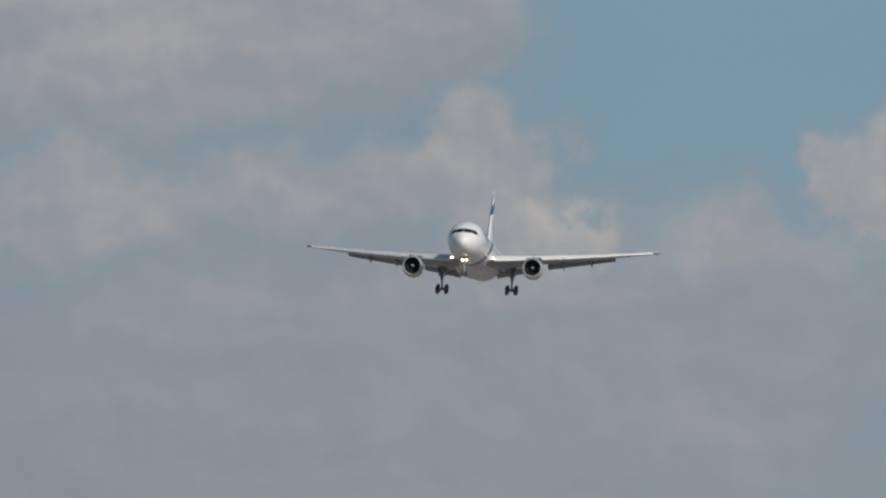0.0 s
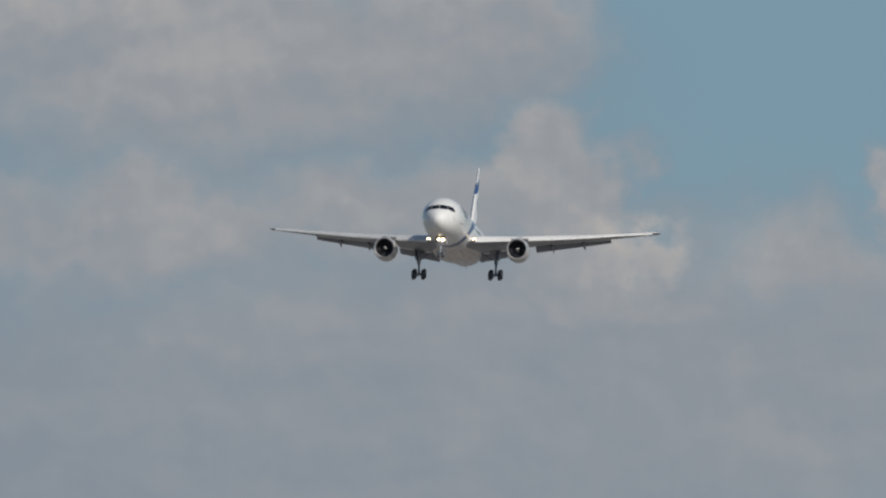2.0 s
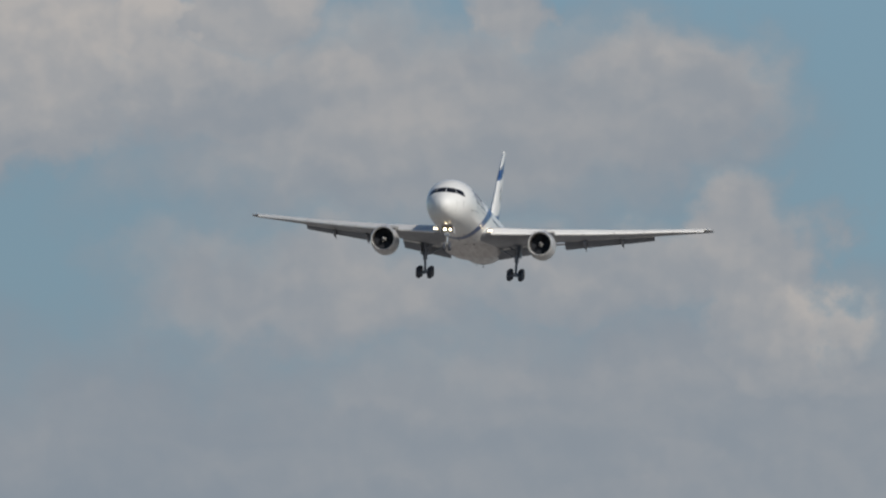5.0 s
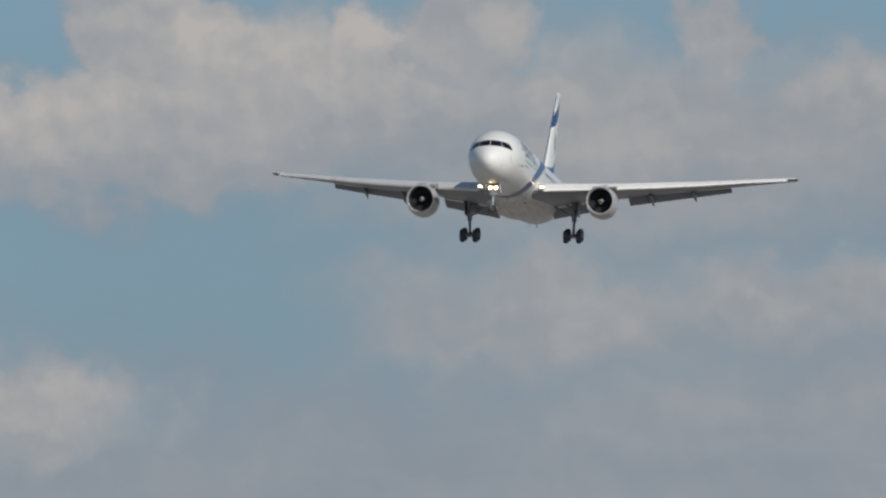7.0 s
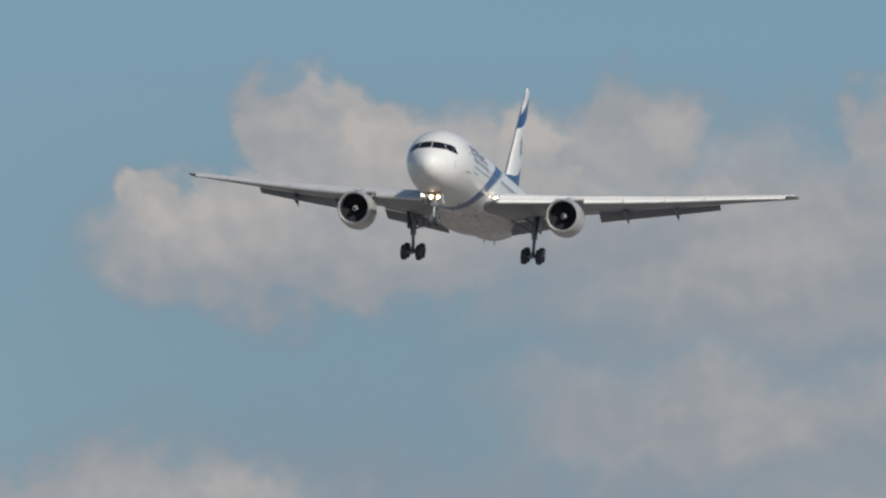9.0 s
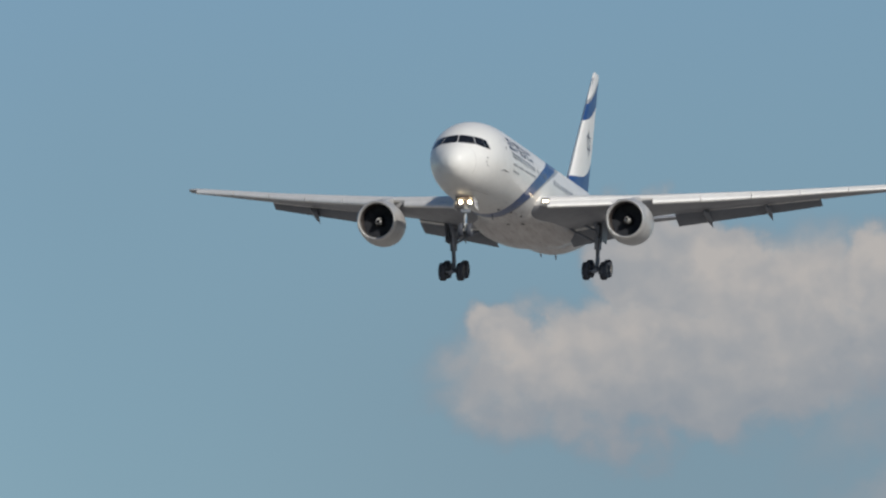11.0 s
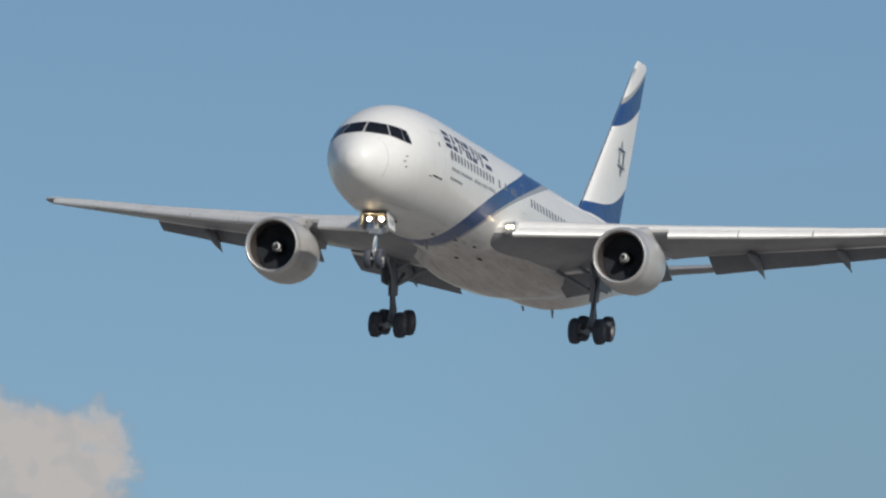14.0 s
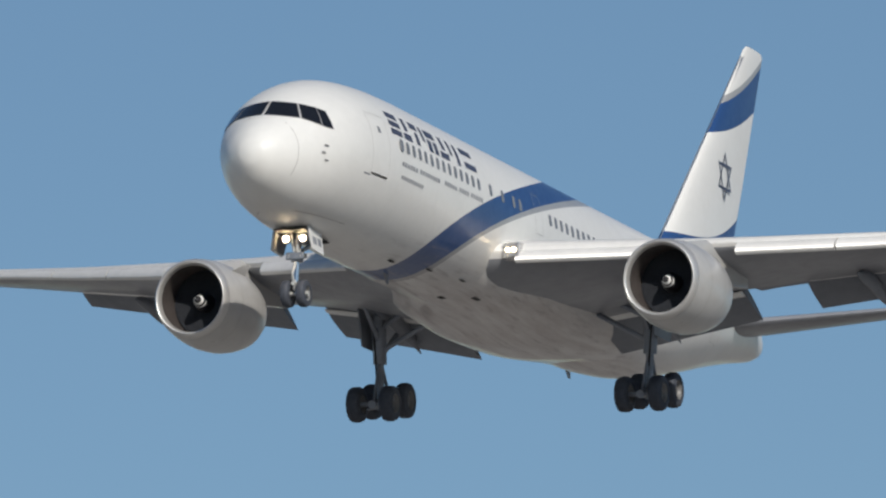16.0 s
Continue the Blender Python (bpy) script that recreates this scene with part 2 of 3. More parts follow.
def loft(rings, close=True, cap=True, bm=None):
    """Skins a row of rings of equal count."""
    bm = bm or bmesh.new()
    rows = [[bm.verts.new(p) for p in ring] for ring in rings]
    n = len(rows[0])
    for a, b in zip(rows, rows[1:]):
        for i in range(n if close else n - 1):
            j = (i + 1) % n
            bm.faces.new((a[i], a[j], b[j], b[i]))
    if cap:
        bm.faces.new(rows[0]), bm.faces.new(rows[-1][::-1])
    return bm


def turned(profile, n=32, cap=False, bm=None):
    """A body turned about the x axis from (x, radius) pairs."""
    return loft([[(x, r * math.cos(2 * math.pi * i / n), r * math.sin(2 * math.pi * i / n)) for i in range(n)]
                 for x, r in profile], True, cap, bm)


def tube(a, b, ra, rb=None, n=12, bm=None):
    a, b = Vector(a), Vector(b)
    q = (b - a).to_track_quat("Z", "Y").to_matrix()
    ring = [Vector((math.cos(2 * math.pi * i / n), math.sin(2 * math.pi * i / n), 0)) for i in range(n)]
    return loft([[a + q @ (p * ra) for p in ring], [b + q @ (p * (rb or ra)) for p in ring]], True, True, bm)


def block(lo, hi, bevel=0.02, bm=None):
    own = bm is None
    bm = bm or bmesh.new()
    lo, hi = Vector(lo), Vector(hi)
    made = bmesh.ops.create_cube(bm, size=1.0, matrix=Matrix.LocRotScale((lo + hi) / 2, None, hi - lo))
    if bevel and own:
        bmesh.ops.bevel(bm, geom=bm.edges[:], offset=bevel, segments=1, affect="EDGES")
    return bm


def plate(corners, thick, way):
    """A slab: its corners, and its thickness along way."""
    way = Vector(way).normalized() * thick
    bm = bmesh.new()
    a = [bm.verts.new(Vector(c)) for c in corners]
    b = [bm.verts.new(Vector(c) + way) for c in corners]
    bm.faces.new(a), bm.faces.new(b[::-1])
    for i in range(len(a)):
        j = (i + 1) % len(a)
        bm.faces.new((a[i], b[i], b[j], a[j]))
    return bm


def lerp(table, v):
    """Straight-line look-up in rows (key, value, value, ...), keys rising."""
    if v <= table[0][0]:
        return table[0][1:]
    for a, b in zip(table, table[1:]):
        if v <= b[0]:
            k = (v - a[0]) / (b[0] - a[0])
            return tuple(p + (q - p) * k for p, q in zip(a[1:], b[1:]))
    return table[-1][1:]


def smooth_lerp(table, v):
    """Monotone-looking cubic look-up in the same kind of rows."""
    n = len(table)
    if v <= table[0][0]:
        return table[0][1:]
    for i in range(n - 1):
        if v <= table[i + 1][0]:
            a, b = table[i], table[i + 1]
            h = b[0] - a[0]
            k = (v - a[0]) / h
            out = []
            for c in range(1, len(a)):
                d = (b[c] - a[c]) / h
                dl = (a[c] - table[i - 1][c]) / (a[0] - table[i - 1][0]) if i else d * 1.6
                dr = (table[i + 2][c] - b[c]) / (table[i + 2][0] - b[0]) if i + 2 < n else d
                ma = 0 if dl * d <= 0 else 2 * dl * d / (dl + d)
                mb = 0 if dr * d <= 0 else 2 * dr * d / (dr + d)
                out.append((2 * k**3 - 3 * k**2 + 1) * a[c] + (k**3 - 2 * k**2 + k) * h * ma
                           + (-2 * k**3 + 3 * k**2) * b[c] + (k**3 - k**2) * h * mb)
            return tuple(out)
    return table[-1][1:]


# ---- ground ----
def make_ground():
    bm = bmesh.new()
    bmesh.ops.create_grid(bm, x_segments=20, y_segments=20, size=6000)
    ob = part("ground", bm, GROUND, None, "flat dry grassland under the flight path", smooth=False)
    tagged(ob, kind="structure", category="ground")


make_ground()

# ---- airliner: x forward, y to port, z up, origin near the nose on the hull's axis ----
air = tagged(new("airliner"), "white twin-engine jet airliner with blue sash, landing gear down, on approach", "airplane")

NOSE = -1.3
# distance behind the nose, top, bottom, half width
HULL_TABLE = [
    (0.0, -0.95, -0.95, 0.0), (0.05, -0.64, -1.26, 0.30), (0.20, -0.36, -1.50, 0.55), (0.55, 0.01, -1.84, 0.94), (1.1, 0.42, -2.14, 1.32),
    (1.7, 0.92, -2.37, 1.65), (2.5, 1.42, -2.57, 1.97), (3.3, 1.77, -2.70, 2.17), (4.3, 2.06, -2.80, 2.33),
    (5.6, 2.25, -2.87, 2.45), (7.2, 2.36, -2.90, 2.50), (9.0, 2.40, -2.91, 2.515), (29.5, 2.40, -2.91, 2.515),
    (32.5, 2.40, -2.72, 2.50), (35.5, 2.40, -2.25, 2.38), (38.5, 2.38, -1.62, 2.08), (41.5, 2.25, -0.92, 1.60),
    (44.5, 1.95, -0.28, 1.00), (46.6, 1.50, 0.12, 0.58), (47.2, 1.22, 0.30, 0.40)]


def hull_point(x, a, out=0.0):
    """A point of the hull at x, at the angle a from port (0) over the top (90), moved outwards."""
    top, low, half = smooth_lerp(HULL_TABLE, NOSE - x)
    mid = low + (top - low) * 0.52
    c, s = math.cos(radians(a)), math.sin(radians(a))
    h = (top - mid) if s >= 0 else (mid - low)
    return Vector((x, (half + out) * c, mid + (h + out) * s))


def make_hull():
    xs = [0, 0.02, 0.06, 0.13, 0.22, 0.34, 0.48, 0.65, 0.85, 1.1, 1.4, 1.7, 2.0, 2.3, 2.6, 2.9, 3.3, 3.8, 4.3, 4.9, 5.6, 6.4, 7.2, 8, 9]
    xs += [9 + 20.5 * i / 14 for i in range(1, 15)] + [29.5 + 17.1 * i / 20 for i in range(1, 21)] + [47.0, 47.2]
    rings = [[hull_point(NOSE - x, 360 * i / 64) for i in range(64)] for x in xs[1:]]
    bm = loft(rings, True, False)
    bm.verts.ensure_lookup_table()
    tip = bm.verts.new((NOSE, 0, -0.95))
    bm.verts.ensure_lookup_table()
    for i in range(64):
        bm.faces.new((tip, bm.verts[(i + 1) % 64], bm.verts[i]))
    bm.verts.ensure_lookup_table()
    bm.faces.new([bm.verts[(len(xs) - 2) * 64 + i] for i in range(64)])
    part("fuselage", bm, HULL, air)


make_hull()


def hull_ray(phi, z, out=0.0):
    """Where a level ray from inside the nose, phi degrees to port of ahead, leaves the hull at height z."""
    lo, hi = 0.0, 6.0
    ox = NOSE - 3.2
    for _ in range(40):
        r = (lo + hi) / 2
        x, y = ox + r * math.cos(radians(phi)), r * math.sin(radians(phi))
        inside = False
        if x < NOSE:
            top, low, half = smooth_lerp(HULL_TABLE, NOSE - x)
            mid = low + (top - low) * 0.52
            h = (top - mid) if z >= mid else (mid - low)
            inside = (y / max(half, 1e-4)) ** 2 + ((z - mid) / max(h, 1e-4)) ** 2 < 1
        lo, hi = (r, hi) if inside else (lo, r)
    r = lo + out
    return Vector((ox + r * math.cos(radians(phi)), r * math.sin(radians(phi)), z))


def hull_patch(corners, nu, nv, out, point):
    """A curved patch between four corners given in the hull's own measures: low front, low rear, high rear, high front."""
    bm = bmesh.new()
    grid = []
    for j in range(nv + 1):
        row = []
        for i in range(nu + 1):
            u, v = i / nu, j / nv
            a = [corners[0][k] * (1 - u) * (1 - v) + corners[1][k] * u * (1 - v) + corners[2][k] * u * v
                 + corners[3][k] * (1 - u) * v for k in (0, 1)]
            row.append(bm.verts.new(point(a[0], a[1], out)))
        grid.append(row)
    for j in range(nv):
        for i in range(nu):
            bm.faces.new((grid[j][i], grid[j][i + 1], grid[j + 1][i + 1], grid[j + 1][i]))
    return bm


# ---- cockpit windows ----
def make_cockpit():
    panes = [[(1.5, 0.36), (30.5, 0.30), (29.5, 0.81), (1.5, 0.88)],
             [(33, 0.29), (51.5, 0.14), (50.5, 0.72), (32, 0.80)],
             [(53, 0.13), (65, 0.08), (61.5, 0.63), (51.8, 0.71)]]
    for side in (1, -1):
        for c in panes:
            # thin rim round each pane, then the glass a little prouder
            mid = [sum(p[k] for p in c) / 4 for k in (0, 1)]
            rim = [(mid[0] + (p[0] - mid[0]) * 1.07, mid[1] + (p[1] - mid[1]) * 1.10) for p in c]
            f = lambda s: (lambda a, z, o: Vector((1, s, 1)) * hull_ray(a, z, o))
            pane = part("cockpit_window", hull_patch([(p[0], p[1]) for p in c], 8, 5, 0.022, f(side)), GLASS, air,
                        "dark cockpit windscreen pane")
            part("window_frame", hull_patch(rim, 8, 5, 0.012, f(side)), POST, pane)


make_cockpit()


# ---- cabin windows, doors, lettering ----
def hull_angle(z):
    top, low, half = 2.40, -2.91, 2.515
    mid = low + (top - low) * 0.52
    return math.degrees(math.asin((z - mid) / ((top - mid) if z >= mid else (mid - low))))


def on_hull(x, z, out):
    p = hull_point(x, hull_angle(z), out)
    return p


def oval(w, h, n=12):
    pts = []
    for i in range(n):
        a = 2 * math.pi * i / n
        c, s = math.cos(a), math.sin(a)
        pts.append((w / 2 * math.copysign(abs(c) ** 0.6, c), h / 2 * math.copysign(abs(s) ** 0.6, s)))
    return pts


def make_windows():
    bm = bmesh.new()
    a = [bm.verts.new((u, on_hull(-20, 0.30 + v, 0.008).y, 0.30 + v)) for u, v in oval(0.27, 0.40)]
    b = [bm.verts.new((u * 0.8, on_hull(-20, 0.30 + v * 0.85, 0.012).y, 0.30 + v * 0.85)) for u, v in oval(0.27, 0.40)]
    for i in range(12):
        bm.faces.new((a[i], a[(i + 1) % 12], b[(i + 1) % 12], b[i]))
    bm.faces.new(b)
    first = part("cabin_window", bm, PORT, air, "small dark oval cabin window", at=pose(-7.9, 0, 0))
    xs = [-7.9 - 0.528 * i for i in range(1, 14)] + [-15.85, -16.95, -18.0, -18.6] + [-21.4 - 0.528 * i for i in range(31)]
    for x in xs:
        share(first, air, pose(x, 0, 0))
    for x in [-7.9] + xs:
        share(first, air, Matrix.Rotation(math.pi, 4, "Z") @ pose(-x, 0, 0))


make_windows()


def outline(x0, x1, z0, z1, w, side, name, label):
    """A thin raised seam round a door in the hull."""
    bm = bmesh.new()
    seg = 10
    path = [(x0, z0 + (z1 - z0) * i / seg) for i in range(seg)] + [(x0 + (x1 - x0) * i / 4, z1) for i in range(4)]
    path += [(x1, z1 + (z0 - z1) * i / seg) for i in range(seg)] + [(x1 + (x0 - x1) * i / 4, z0) for i in range(4)]
    cx, cz = (x0 + x1) / 2, (z0 + z1) / 2
    rings = []
    for x, z in path:
        k = Vector((cx - x, 0, cz - z))
        ix = x + math.copysign(w, k.x) if abs(x - x0) < 1e-6 or abs(x - x1) < 1e-6 else x
        iz = z + math.copysign(w, k.z) if abs(z - z0) < 1e-6 or abs(z - z1) < 1e-6 else z
        a, b = on_hull_x(x, z, 0.006), on_hull_x(ix, iz, 0.006)
        rings.append([Vector((1, side, 1)) * a, Vector((1, side, 1)) * b])
    rings.append(rings[0])
    return part(name, loft(rings, False, False), SEAM, air, label)


def on_hull_x(x, z, out):
    """The port skin at x and height z."""
    top, low, half = smooth_lerp(HULL_TABLE, NOSE - x)
    mid = low + (top - low) * 0.52
    h = (top - mid) if z >= mid else (mid - low)
    s = max(-1, min(1, (z - mid) / h))
    return hull_point(x, math.degrees(math.asin(s)), out)


def patch_at(x0, x1, z0, z1, lean=0.0, nu=4, nv=4, side=1, out=0.007):
    return hull_patch([(x0, z0), (x1, z0), (x1 + lean, z1), (x0 + lean, z1)], nu, nv, out,
                      lambda x, z, o: Vector((1, side, 1)) * on_hull_x(x, z, o))


def make_doors():
    for side in (1, -1):
        door = outline(-5.75, -6.95, -0.92, 1.02, 0.014, side, "cabin_door", "white cabin door, closed")
        part("sill", patch_at(-5.78, -6.92, -0.95, -0.90, side=side, out=0.02), DARK, door, "dark door sill")
        part("door_window", patch_at(-6.25, -6.42, 0.42, 0.62, side=side, out=0.012), PORT, door)
        outline(-20.0, -20.65, -0.35, 0.95, 0.014, side, "overwing_exit", "closed overwing exit hatch")
        aft = outline(-38.6, -39.7, -0.75, 1.05, 0.014, side, "cabin_door", "white cabin door, closed")
        # short probes under the cockpit side window
        for x, z in ((-3.15, -0.55), (-3.05, -0.78), (-3.2, -1.0)):
            part("air_probe", patch_at(x, x - 0.16, z, z + 0.05, 0, 2, 2, side, 0.03), POST, air)
        part("panel_seam", patch_at(-3.6, -6.2, -2.45, -2.435, 0, 10, 1, side), SEAM, air)
        outline(-1.2 - 1.05, -1.2 - 1.07, -1.6, 0.25, 0.008, side, "radome_seam", "")


make_doors()


WORDMARK = [
    (-7.35, 0.95, ((0.0, 0.90, 0.74, 1), (0.0, 0.90, 0.37, 0.63), (0.0, 0.90, 0.0, 0.26))),
    (-8.40, 0.75, ((0.0, 0.90, 0.0, 0.30), (0.25, 0.40, 0.42, 1))),
    (-9.25, 0.70, ((0.0, 0.90, 0.70, 1), (0.30, 0.40, 0.0, 0.58))),
    (-10.05, 0.40, ((0.1, 0.60, 0.35, 1),)),
    (-10.55, 0.95, ((0.0, 0.90, 0.66, 1), (0.0, 0.36, 0.0, 0.54), (0.54, 0.36, 0.0, 0.54))),
    (-11.6, 0.85, ((0.0, 0.90, 0.0, 0.30), (0.30, 0.36, 0.42, 1))),
    (-12.55, 0.40, ((0.0, 0.60, 0.35, 1),)),
    (-13.05, 0.50, ((0.1, 0.55, 0, 0.95),)),
    (-13.75, 1.15, ((0.0, 0.90, 0.72, 1), (0.05, 0.90, 0.10, 0.38)))]


def make_lettering():
    """Lettering as plain strokes and bars in its colours, on both sides of the hull."""
    for side in (1, -1):
        # each cluster: its start, its width, then strokes as (along, width, low, high) in parts of the cluster
        for x, wide, strokes in WORDMARK:
            for u, w, lo, hi in strokes:
                zl, zh = 0.60 + 0.74 * lo, 0.60 + 0.74 * hi
                part("letter_bar", patch_at(x - u * wide - 0.10 * lo, x - (u + w) * wide - 0.10 * lo, zl, zh, -0.10 * (hi - lo), 3, 3, side),
                     NAVY, air)
        for x0, n, z in ((-7.95, 6, -0.27), (-9.45, 8, -0.25), (-11.65, 5, -0.22), (-12.95, 4, -0.2), (-14.0, 5, -0.18)):
            for k in range(n):
                part("small_print", patch_at(x0 - 0.225 * k, x0 - 0.225 * k - 0.15, z - 0.07, z + 0.07, 0, 1, 1, side), PRINT, air)
        for k in range(10):
            part("small_print", patch_at(-8.0 - 0.19 * k, -8.13 - 0.19 * k, -0.74, -0.62, 0, 1, 1, side), PRINT, air)
        part("small_print", patch_at(-5.35, -5.75, -1.02, -0.97, 0, 3, 1, side), PRINT, air)


make_lettering()


# ---- wings ----
# span station, leading edge x, chord, height, thickness ratio, incidence
WING = [(1.6, -16.5, 12.2, -1.55, 0.135, 2.5), (2.6, -17.2, 11.3, -1.42, 0.135, 2.5), (8.0, -20.85, 7.5, -0.78, 0.115, 1.6),
        (16.0, -26.5, 4.9, 0.30, 0.105, 0.4), (23.2, -31.55, 2.75, 1.40, 0.10, -0.6), (23.75, -32.3, 1.9, 1.48, 0.09, -0.6)]


def foil(n=14, cut=1.0):
    """Upper then lower outline of a supercritical section, from x = 0 to cut, unit chord and unit thickness."""
    xs = [0.5 * (1 - math.cos(math.pi * i / n)) * cut for i in range(n + 1)]

    def half(x):
        return 1.0 * (1.4845 * math.sqrt(x) - 0.63 * x - 1.758 * x**2 + 1.4215 * x**3 - 0.5075 * x**4) * 1.0
    up = [(x, 0.95 * half(x) + 0.06 * x * (1 - x)) for x in xs[::-1]]
    low = [(x, -1.02 * half(x) + 0.25 * max(0, x - 0.6) * (1 - x)) for x in xs[1:]]
    return up + low


def wing_ring(y, side, cut=1.0):
    lx, chord, z, thick, inc = lerp(WING, y)
    a = radians(inc)
    ring = []
    for u, w in foil(14, cut):
        dx, dz = -u * chord, w * thick * chord
        ring.append(Vector((lx + dx * math.cos(a) + dz * math.sin(a), side * y, z + dz * math.cos(a) + dx * math.sin(a))))
    return ring


def wing_at(y, u, side=1, drop=0.0):
    """A point of the chord plane at the span station y, u chords behind the leading edge."""
    lx, chord, z, thick, inc = lerp(WING, y)
    return Vector((lx - u * chord, side * y, z - u * chord * math.sin(radians(inc)) - drop))


def make_wing(side):
    cuts = [(1.6, 0.78), (2.6, 0.78), (4.8, 0.78), (7.35, 0.78), (7.36, 0.80), (9.15, 0.80), (9.16, 0.80), (13, 0.80), (16, 0.80), (18.0, 0.80),
            (18.01, 1.0), (20.5, 1.0), (23.2, 1.0), (23.6, 1.0), (23.75, 1.0)]
    bm = loft([wing_ring(y, side, c) for y, c in cuts])
    for k, f in enumerate(bm.faces):
        if k < len(cuts[1:]) * 29 and k % 29 in (9, 10, 11, 12, 13, 14):
            f.material_index = 1
    wing = part("wing", bm, [WING_GREY, SLAT], air, "light grey swept wing, flaps and slats extended")

    def flap(name, y0, y1, chord0, chord1, angle, u, drop, thick=0.13, mat=FLAP_GREY):
        rings = []
        for k in range(5):
            y = y0 + (y1 - y0) * k / 4
            c = chord0 + (chord1 - chord0) * k / 4
            at = wing_at(y, u, side, drop)
            ring = []
            for p, w in foil(8):
                v = Matrix.Rotation(radians(angle), 3, "Y") @ Vector((-p * c, 0, w * thick * c))
                ring.append(at + v)
            rings.append(ring)
        return part(name, loft(rings), mat, wing)

    flap("inboard_flap", 2.45, 7.3, 2.6, 2.1, -21, 0.79, 0.12)
    flap("flap_vane", 2.50, 7.25, 0.75, 0.6, -8, 0.765, 0.30, 0.16, WHITE_PAINT)
    flap("inboard_aileron", 7.4, 9.1, 1.5, 1.3, -2, 0.79, -0.05, 0.10)
    flap("outboard_flap", 9.2, 17.95, 1.87, 1.05, -24, 0.80, 0.02)
    flap("flap_vane", 9.25, 17.9, 0.5, 0.3, -8, 0.785, 0.10, 0.16, WHITE_PAINT)

    # slats in spanwise lengths
    for y0, y1 in ((2.9, 6.9), (8.9, 11.6), (11.65, 14.5), (14.55, 17.3), (17.35, 20.1), (20.15, 23.0)):
        rings = []
        for k in range(5):
            y = y0 + (y1 - y0) * k / 4
            lx, chord, z, thick, inc = lerp(WING, y)
            c = min(0.74, max(0.48, 0.12 * chord))
            ring = []
            sec = [(1.25, 0.34), (0.9, 0.40), (0.5, 0.36), (0.2, 0.25), (0.04, 0.11), (0.0, 0.0), (0.06, -0.10), (0.18, -0.17),
                   (0.30, -0.14), (0.28, -0.02), (0.45, 0.14), (0.8, 0.27)]
            for p, w in sec:
                v = Matrix.Rotation(radians(13), 3, "Y") @ Vector((-p * c, 0, w * c))
                ring.append(Vector((lx + 0.50 * c, side * y, z - 0.50 * c)) + v)
            rings.append(ring)
        part("slat", loft(rings), SLAT, wing, "pale grey leading-edge slat")

    # fairings over the flap tracks
    for y, length, r in ((4.55, 4.4, 0.24), (11.2, 3.5, 0.18), (14.85, 3.0, 0.16)):
        a = wing_at(y, 0.55, side, 0.30)
        rings = []
        for k in range(11):
            u = k / 10
            rr = r * max(0.02, math.sin(math.pi * min(1, u * 1.05 + 0.02)) ** 0.6) if u < 0.95 else 0.02
            x, z = a.x - u * length, a.z - (0.16 + 0.75 * max(0, u - 0.35) ** 1.4 * length * 0.42)
            rings.append([Vector((x, a.y + rr * math.cos(q), z + rr * 1.5 * math.sin(q))) for q in
                          [2 * math.pi * i / 12 for i in range(12)]])
        part("flap_track_fairing", loft(rings), FLAP_GREY, wing)
    # root landing light
    glass = loft([[(-17.05, side * 2.50, -1.68), (-17.05, side * 3.0, -1.62), (-17.05, side * 3.0, -1.18), (-17.05, side * 2.50, -1.22)],
                  [(-17.6, side * 2.50, -1.75), (-17.9, side * 3.0, -1.72), (-17.9, side * 3.0, -1.1), (-17.6, side * 2.50, -1.1)]])
    hood = part("landing_light", glass, METAL, wing, "square recessed wing-root landing light")
    for dy in (2.66, 2.86):
        bm = turned([(-16.99, 0.02), (-17.0, 0.07), (-17.08, 0.08)], 12, True)
        bmesh.ops.translate(bm, vec=(0, side * dy, -1.42), verts=bm.verts)
        part("bulb", bm, ROOT_LAMP, hood, "glowing lamp")
    return wing


for s in (1, -1):
    make_wing(s)


